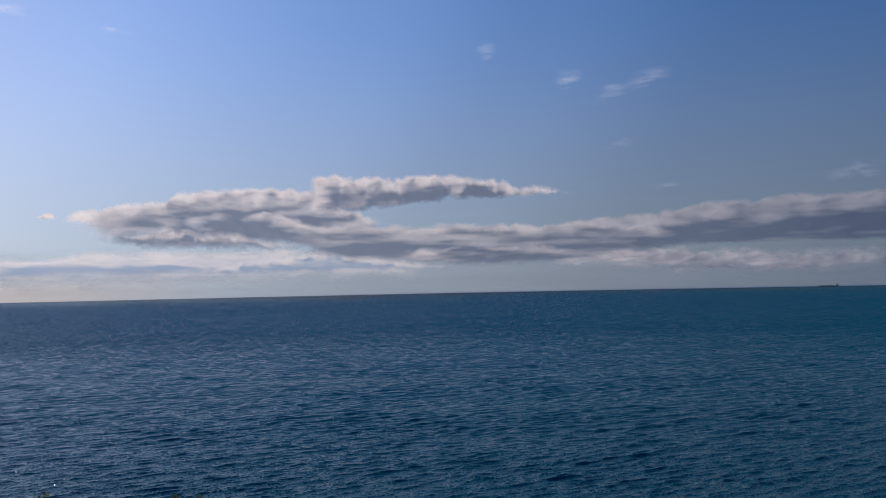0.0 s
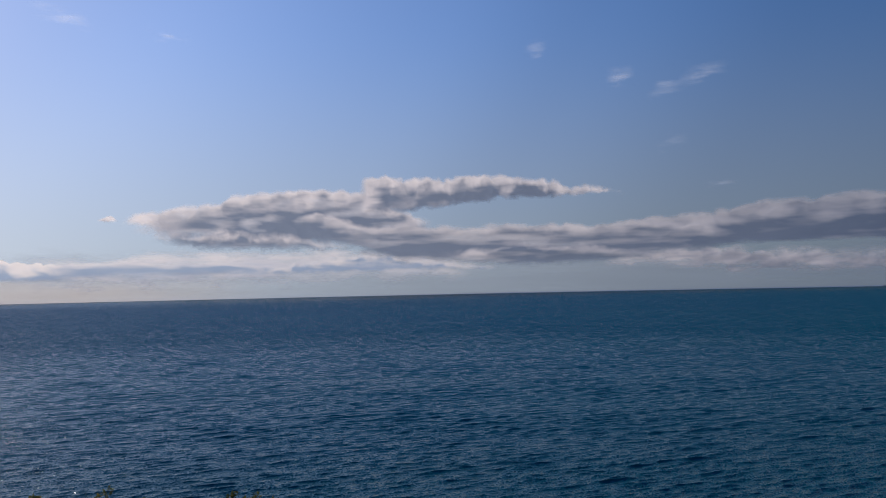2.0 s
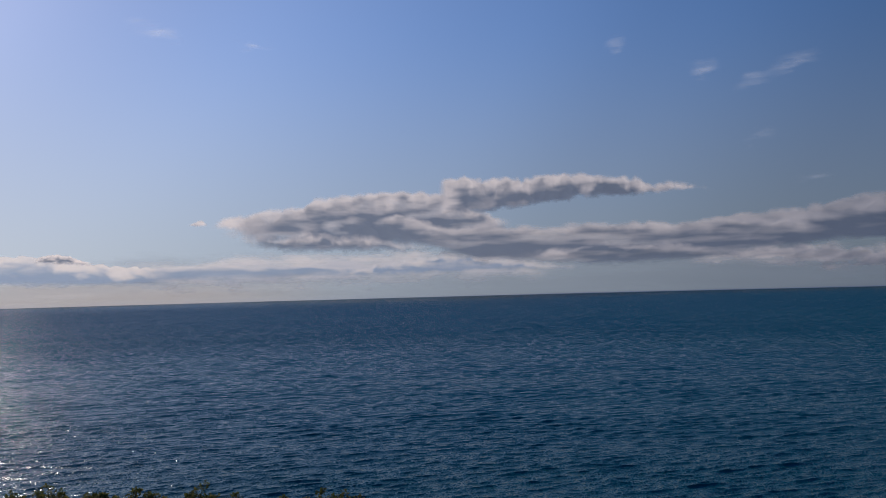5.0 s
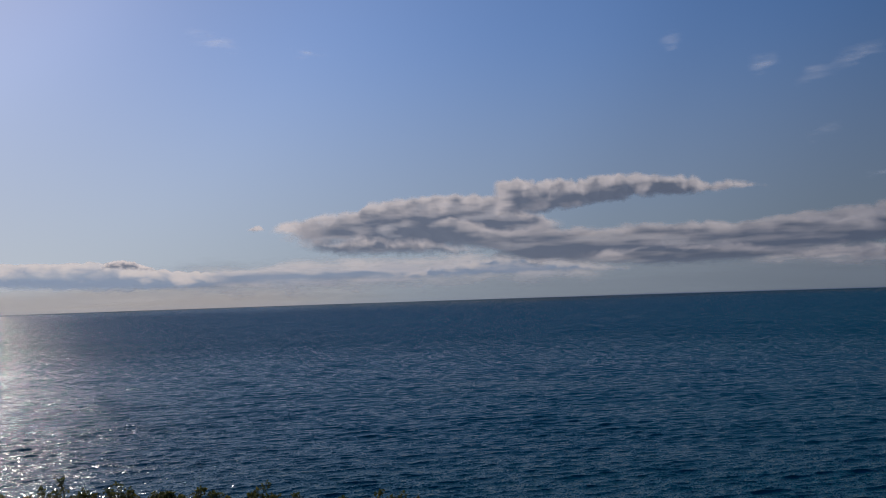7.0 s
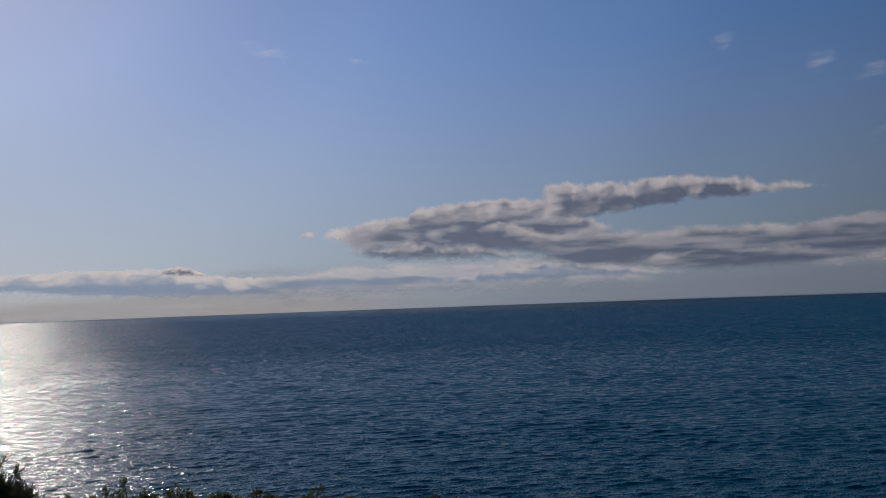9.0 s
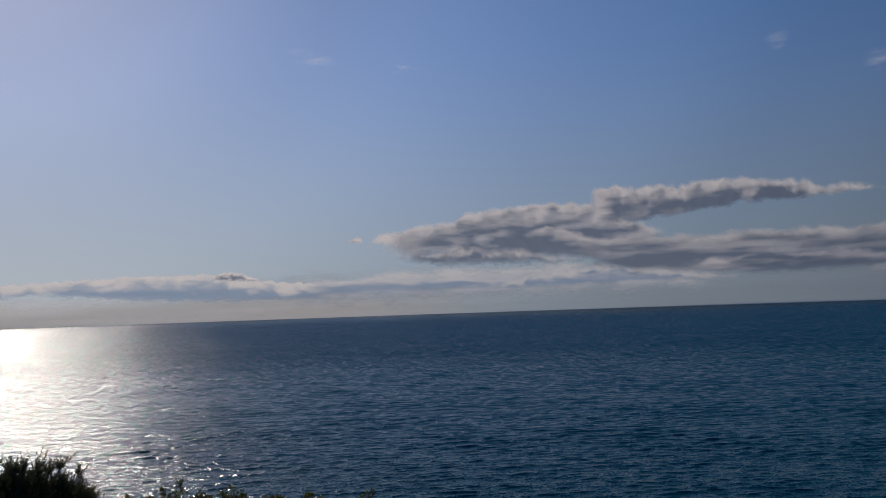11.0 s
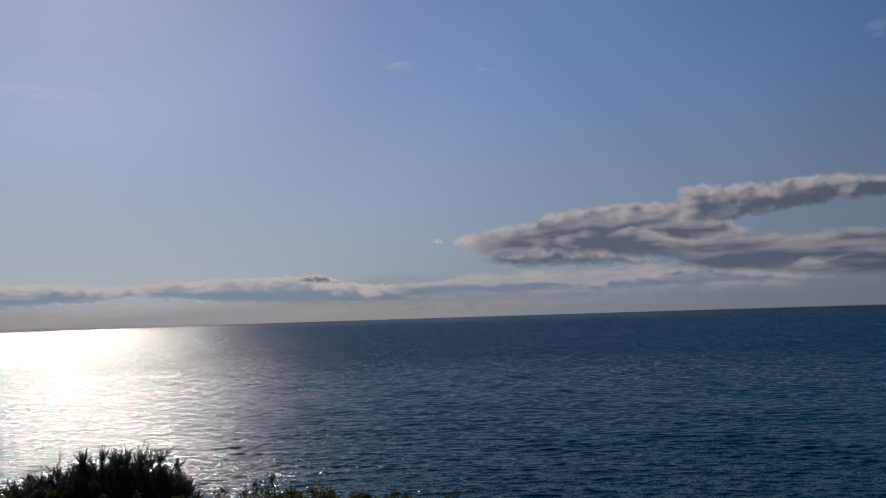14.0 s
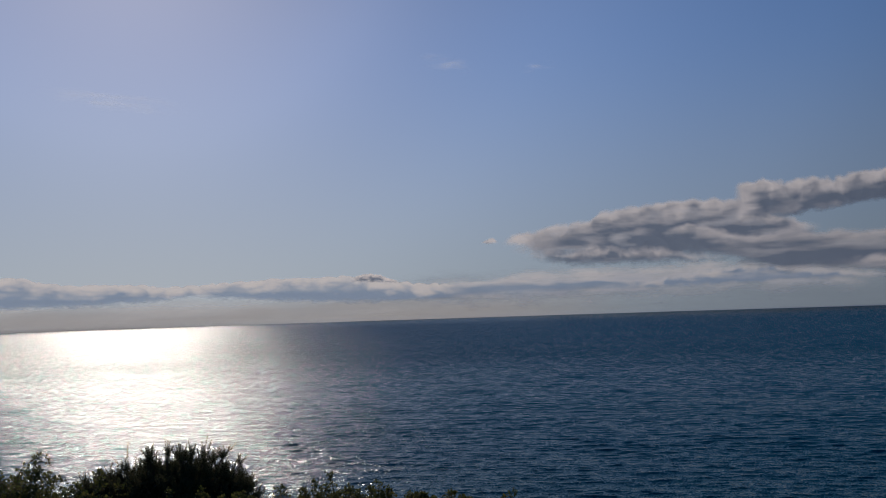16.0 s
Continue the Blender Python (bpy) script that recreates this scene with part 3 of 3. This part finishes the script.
def box_bm(x, y, z, sx, sy, sz, bevel=0.0):
    bm = bmesh.new()
    bmesh.ops.create_cube(bm, size=1)
    bmesh.ops.scale(bm, vec=(sx, sy, sz), verts=bm.verts)
    if bevel:
        bmesh.ops.bevel(bm, geom=bm.edges[:], offset=bevel, segments=1, affect="EDGES")
    bmesh.ops.translate(bm, vec=(x, y, z), verts=bm.verts)
    return bm


def build_ship():
    ship = tagged(new("cargo_ship"), "dark cargo ship with aft deckhouse on the horizon", "ship")
    part("hull", hull_bm(98, 16, 5.5), HULL, ship, "dark painted steel hull")
    part("deckhouse", box_bm(-40, 0, 8.7, 11, 13, 6.4, 0.3), PALE, ship, "pale deckhouse")
    part("bridge", box_bm(-38.5, 0, 13.2, 6, 15, 2.6, 0.2), PALE, ship)
    part("funnel", box_bm(-44, 0, 13.4, 4, 5, 3.4, 0.5), HULL, ship)
    for x in (-18, 4, 26):
        part("hatch_cover", box_bm(x, 0, 7.2, 18, 11, 1.6, 0.2), HULL, ship)
    part("foremast", box_bm(43, 0, 11, 0.9, 0.9, 8, 0.1), HULL, ship)
    p = toward(-26.9, 0) * 4660
    ship.matrix_world = pose(p.x, p.y, -1.2, 0, 0, 157)


build_ship()


# ---- shrubs along the cliff edge ----
def blades(base, way, side, length, width, fold=0.0):
    """Arrays of pointed leaves: two triangles each side of a midrib; returns corners and faces."""
    n = len(base)
    tip = base + way * length[:, None]
    mid = base + way * (length * 0.45)[:, None]
    up = np.cross(way, side)
    l = mid + side * (width / 2)[:, None] + up * (fold * width)[:, None]
    r = mid - side * (width / 2)[:, None] + up * (fold * width)[:, None]
    v = np.stack([base, l, tip, r], 1).reshape(-1, 3)
    i = np.arange(n)[:, None] * 4
    return v, np.concatenate([i + np.array([[0, 2, 1]]), i + np.array([[0, 3, 2]])], 1).reshape(-1, 3)


def unit(a):
    return a / np.maximum(np.linalg.norm(a, axis=-1, keepdims=True), 1e-9)


def stem_mesh(name, lines, mat, r0, r1):
    """Tapered four-sided stems along polylines (arrays of points)."""
    vs, fs, k = [], [], 0
    for ln in lines:
        n = len(ln)
        way = unit(np.gradient(ln, axis=0))
        s = unit(np.cross(way, np.array([0.3, 0.9, 0.2])))
        u = np.cross(way, s)
        rad = np.linspace(r0, r1, n)[:, None]
        ring = np.stack([ln + s * rad, ln + u * rad, ln - s * rad, ln - u * rad], 1)
        vs.append(ring.reshape(-1, 3))
        for i in range(n - 1):
            for j in range(4):
                a, b = k + i * 4 + j, k + i * 4 + (j + 1) % 4
                fs.append((a, b, b + 4, a + 4))
        k += 4 * n
    return mesh_from(name, np.concatenate(vs), np.array(fs), mat)


def trefoils(rs, base, way, lo, hi):
    """Leaves of three pointed leaflets, each set splayed on its stalk; returns corners and faces."""
    side = unit(np.cross(way, rs.normal(0, 1, way.shape)))
    vs, fs, count = [], [], 0
    for turn in (-1.0, 0.0, 1.0):
        d = unit(way * (1.0 if turn == 0 else 0.55) + side * (turn * 0.9) + rs.normal(0, 0.14, way.shape))
        n = len(base)
        length = rs.uniform(lo, hi, n) * (1.1 if turn == 0 else 0.85)
        v, f = blades(base + d * 0.008, d, unit(np.cross(d, np.cross(d, side) + rs.normal(0, 0.3, way.shape))), length, length * rs.uniform(0.6, 0.8, n), 0.18)
        vs.append(v); fs.append(f + count); count += len(v)
    return np.concatenate(vs), np.concatenate(fs)


def bramble(name, az, top_el, dist, half_wide, half_deep, seed, label, canes=40, filling=1500, leaf=(0.045, 0.08), arch=0.5, drop=0.4, sprigs=4):
    """A loose mound of arching canes set with leaves of three, denser toward the ground; a few canes stand clear of it."""
    rs = np.random.RandomState(seed)
    p = toward(az, 0) * dist
    gz = float(ground_height(np.array([p.x]), np.array([p.y]))[0])
    tall = max(EYE.z + dist * math.tan(radians(top_el)) - gz, 0.35)
    thing = tagged(new(name), label, "shrub", "shrubs on the cliff edge")
    thing.matrix_world = pose(p.x, p.y, gz - 0.03, 0, 0, az)

    def crown(fx, fy):
        q = np.hypot(fx, fy)
        return tall * (1 - drop * q ** 2.4) * (1 + 0.35 * perlin(np.atleast_1d(fx * 1.9 + seed), np.atleast_1d(fy * 1.9), seed))

    lines, lv, lf, count = [], [], [], 0
    t = np.linspace(0, 1, 9)[:, None]
    for i in range(canes):
        a, q = rs.rand() * 6.283, math.sqrt(rs.rand())
        fx, fy = math.cos(a) * q, math.sin(a) * q
        high = float(crown(np.array(fx), np.array(fy))[0]) * rs.uniform(0.8, 1.0)
        bow = arch * rs.uniform(0.2, 1.0)
        if i < sprigs:
            high, bow = high + rs.uniform(0.06, 0.2), bow * rs.uniform(0.2, 1.3)
        root = np.array([fx * 0.45 * half_wide, fy * 0.45 * half_deep, 0.0])
        end = np.array([fx * half_wide, fy * half_deep, 0.0])
        rise = np.sin(t * (1.57 + 0.9 * bow))
        ln = root + (end - root) * t ** 1.5 + np.array([0, 0, 1.0]) * high * rise + np.array([rs.normal(0, 0.06), rs.normal(0, 0.06), 0]) * np.sin(t * 3.1)
        ln = ln + np.array([math.cos(a), math.sin(a), 0.0]) * bow * 0.35 * t ** 2.5
        lines.append(ln)
        m = 34
        at = rs.uniform(0.3, 1.0, m) ** 0.75
        b = np.stack([np.interp(at, t[:, 0], ln[:, c]) for c in range(3)], 1)
        along = unit(ln[-1] - ln[4])
        out = unit(rs.normal(0, 1, (m, 3)) + along * 0.5 + np.array([0, 0, 0.25]))
        v, f = trefoils(rs, b + out * rs.uniform(0.015, 0.07, (m, 1)), out, *leaf)
        lv.append(v); lf.append(f + count); count += len(v)
    # leaves that fill the lower part
    g = unit(rs.normal(0, 1, (filling, 2))) * np.sqrt(rs.rand(filling, 1))
    z = crown(g[:, 0], g[:, 1]) * rs.rand(filling) ** 0.6 * 0.86
    b = np.stack([g[:, 0] * half_wide, g[:, 1] * half_deep, z], 1)
    out = unit(rs.normal(0, 1, (filling, 3)) + np.array([0, 0, 0.3]))
    v, f = trefoils(rs, b, out, *leaf)
    lv.append(v); lf.append(f + count)
    part("stem", stem_mesh("stem", lines, STEM, 0.009, 0.003), STEM, thing, "thin arching brown canes")
    part("foliage", mesh_from("foliage", np.concatenate(lv), np.concatenate(lf), LEAF, False), None, thing, "olive-green leaves of three")
    return thing


TALL = ((0.0, -0.2, 0.38), (-0.18, 0.0, 0.3), (0.23, -0.1, 0.32), (0.6, 0.0, 0.24), (-0.42, 0.1, 0.24))


def gorse(name, az, top_el, dist, half_wide, half_deep, seed, label, tufts=120):
    """A mound of spiny tufts: each tuft a fan of stiff shoots set all round with spines, over a dense dark inside."""
    rs = np.random.RandomState(seed)
    p = toward(az, 0) * dist
    gz = float(ground_height(np.array([p.x]), np.array([p.y]))[0])
    tall = EYE.z + dist * math.tan(radians(top_el)) - gz
    thing = tagged(new(name), label, "shrub", "shrubs on the cliff edge")
    thing.matrix_world = pose(p.x, p.y, gz - 0.03, 0, 0, az)

    def crown(fx, fy):
        q = math.hypot(fx, fy)
        bump = float(perlin(np.array([fx * 3.4 + seed]), np.array([fy * 3.4]), seed)[0])
        return tall * (1 - 0.33 * q ** 3.6) * (1 + 0.07 * bump)

    trunk, shoots, lv, lf, count = [], [], [], [], 0
    for i in range(tufts):
        a, q = rs.rand() * 6.283, math.sqrt(rs.rand())
        fx, fy = math.cos(a) * q, math.sin(a) * q
        clear = i % 7 == 0     # here and there a tuft stands clear of the mound on its own stalk
        lift = rs.uniform(0.1, 0.26) if clear else 0.0
        if i < len(TALL):     # the few that rise farthest
            fx, fy, lift = TALL[i]
        foot = np.array([fx * half_wide * 0.93, fy * half_deep * 0.93, crown(fx, fy) - rs.uniform(0.16, 0.34) + lift])
        t = np.linspace(0, 1, 6)[:, None]
        trunk.append(np.array([foot[0] * 0.25, foot[1] * 0.25, 0.0]) * (1 - t) + foot * t + np.array([rs.normal(0, 0.05), rs.normal(0, 0.05), 0]) * np.sin(t * 3.1))
        rise = unit(np.array([fx * 0.5, fy * 0.4, 1.0]))
        for j in range(rs.randint(5, 9) if clear else rs.randint(5, 10)):
            d = unit(rise + rs.normal(0, 0.55 if clear else 0.42, 3))
            long = rs.uniform(0.13, 0.27) * (rs.uniform(1.4, 1.9) if j == 0 and rs.rand() < 0.3 else 1.0)
            t = np.linspace(0, 1, 5)[:, None]
            ln = foot + d * long * t + np.array([0, 0, 0.04]) * t * t
            shoots.append(ln)
            m = 56
            at = rs.rand(m)
            b = np.stack([np.interp(at, t[:, 0], ln[:, c]) for c in range(3)], 1)
            out = unit(rs.normal(0, 1, (m, 3)) + d * 0.8)
            v, f = blades(b, out, unit(np.cross(out, rs.normal(0, 1, (m, 3)))), rs.uniform(0.025, 0.05, m) * (1.6 - 1.25 * at), rs.uniform(0.01, 0.02, m))
            lv.append(v); lf.append(f + count); count += len(v)
    # the dense inside
    m = 34000
    g = rs.normal(0, 1, (m, 3)); g = unit(g) * (rs.rand(m, 1) ** 0.4)
    hgt = tall * (1 - 0.33 * np.hypot(g[:, 0], g[:, 1]) ** 3.6) * (1 + 0.07 * perlin(g[:, 0] * 3.4 + seed, g[:, 1] * 3.4, seed)) - 0.07
    b = np.stack([g[:, 0] * half_wide * 0.97, g[:, 1] * half_deep * 0.97, np.abs(g[:, 2]) ** 0.5 * hgt * rs.uniform(0.8, 1.0, m)], 1)
    out = unit(rs.normal(0, 1, (m, 3)))
    v, f = blades(b, out, unit(np.cross(out, rs.normal(0, 1, (m, 3)))), rs.uniform(0.08, 0.16, m), rs.uniform(0.03, 0.07, m))
    lv.append(v); lf.append(f + count)
    part("stem", stem_mesh("stem", trunk, STEM, 0.03, 0.01), STEM, thing)
    part("spray", stem_mesh("spray", shoots, GORSE, 0.006, 0.002), GORSE, thing)
    part("crown", mesh_from("crown", np.concatenate(lv), np.concatenate(lf), GORSE, False), None, thing)
    return thing


D = 14.0
gorse("gorse_bush", 52.2, -9.4, D, 1.62, 0.9, 11, "dense dark green gorse bush with spiny shoots", 280)
bramble("bramble_bush", 61.6, -8.7, D, 1.05, 0.8, 12, "olive-green leafy bramble bush with arching shoots", 80, 2400, (0.035, 0.065), 0.8, 0.35, 10)
bramble("bramble_bush", 56.9, -10.0, D - 0.5, 0.66, 0.5, 13, "loose olive-green bramble bush beside dark gorse", 40, 900, (0.03, 0.06), 0.6, 0.4, 6)
HEDGE = [(62, -10.5), (56, -11.4), (50, -11.7), (45, -11.6), (42, -11.8), (38, -12.4), (35, -12.2), (32, -12.6), (30, -13.1), (25.5, -13.9), (22, -14.4), (18, -14.9), (14, -15.5)]
hedge_rs = np.random.RandomState(2)
for i, az in enumerate(np.arange(60.0, 14.5, -1.6)):
    top = float(profile(HEDGE, az)) + hedge_rs.uniform(-0.9, 0.3)
    bramble("bramble_bush", az + hedge_rs.uniform(-0.3, 0.3), top, D - 1.0 + hedge_rs.uniform(-0.3, 0.3), 0.34, 0.3, 100 + i,
            "low dark bramble bush on the cliff edge", 22, 420, (0.03, 0.055), 0.2, 0.5, 5)
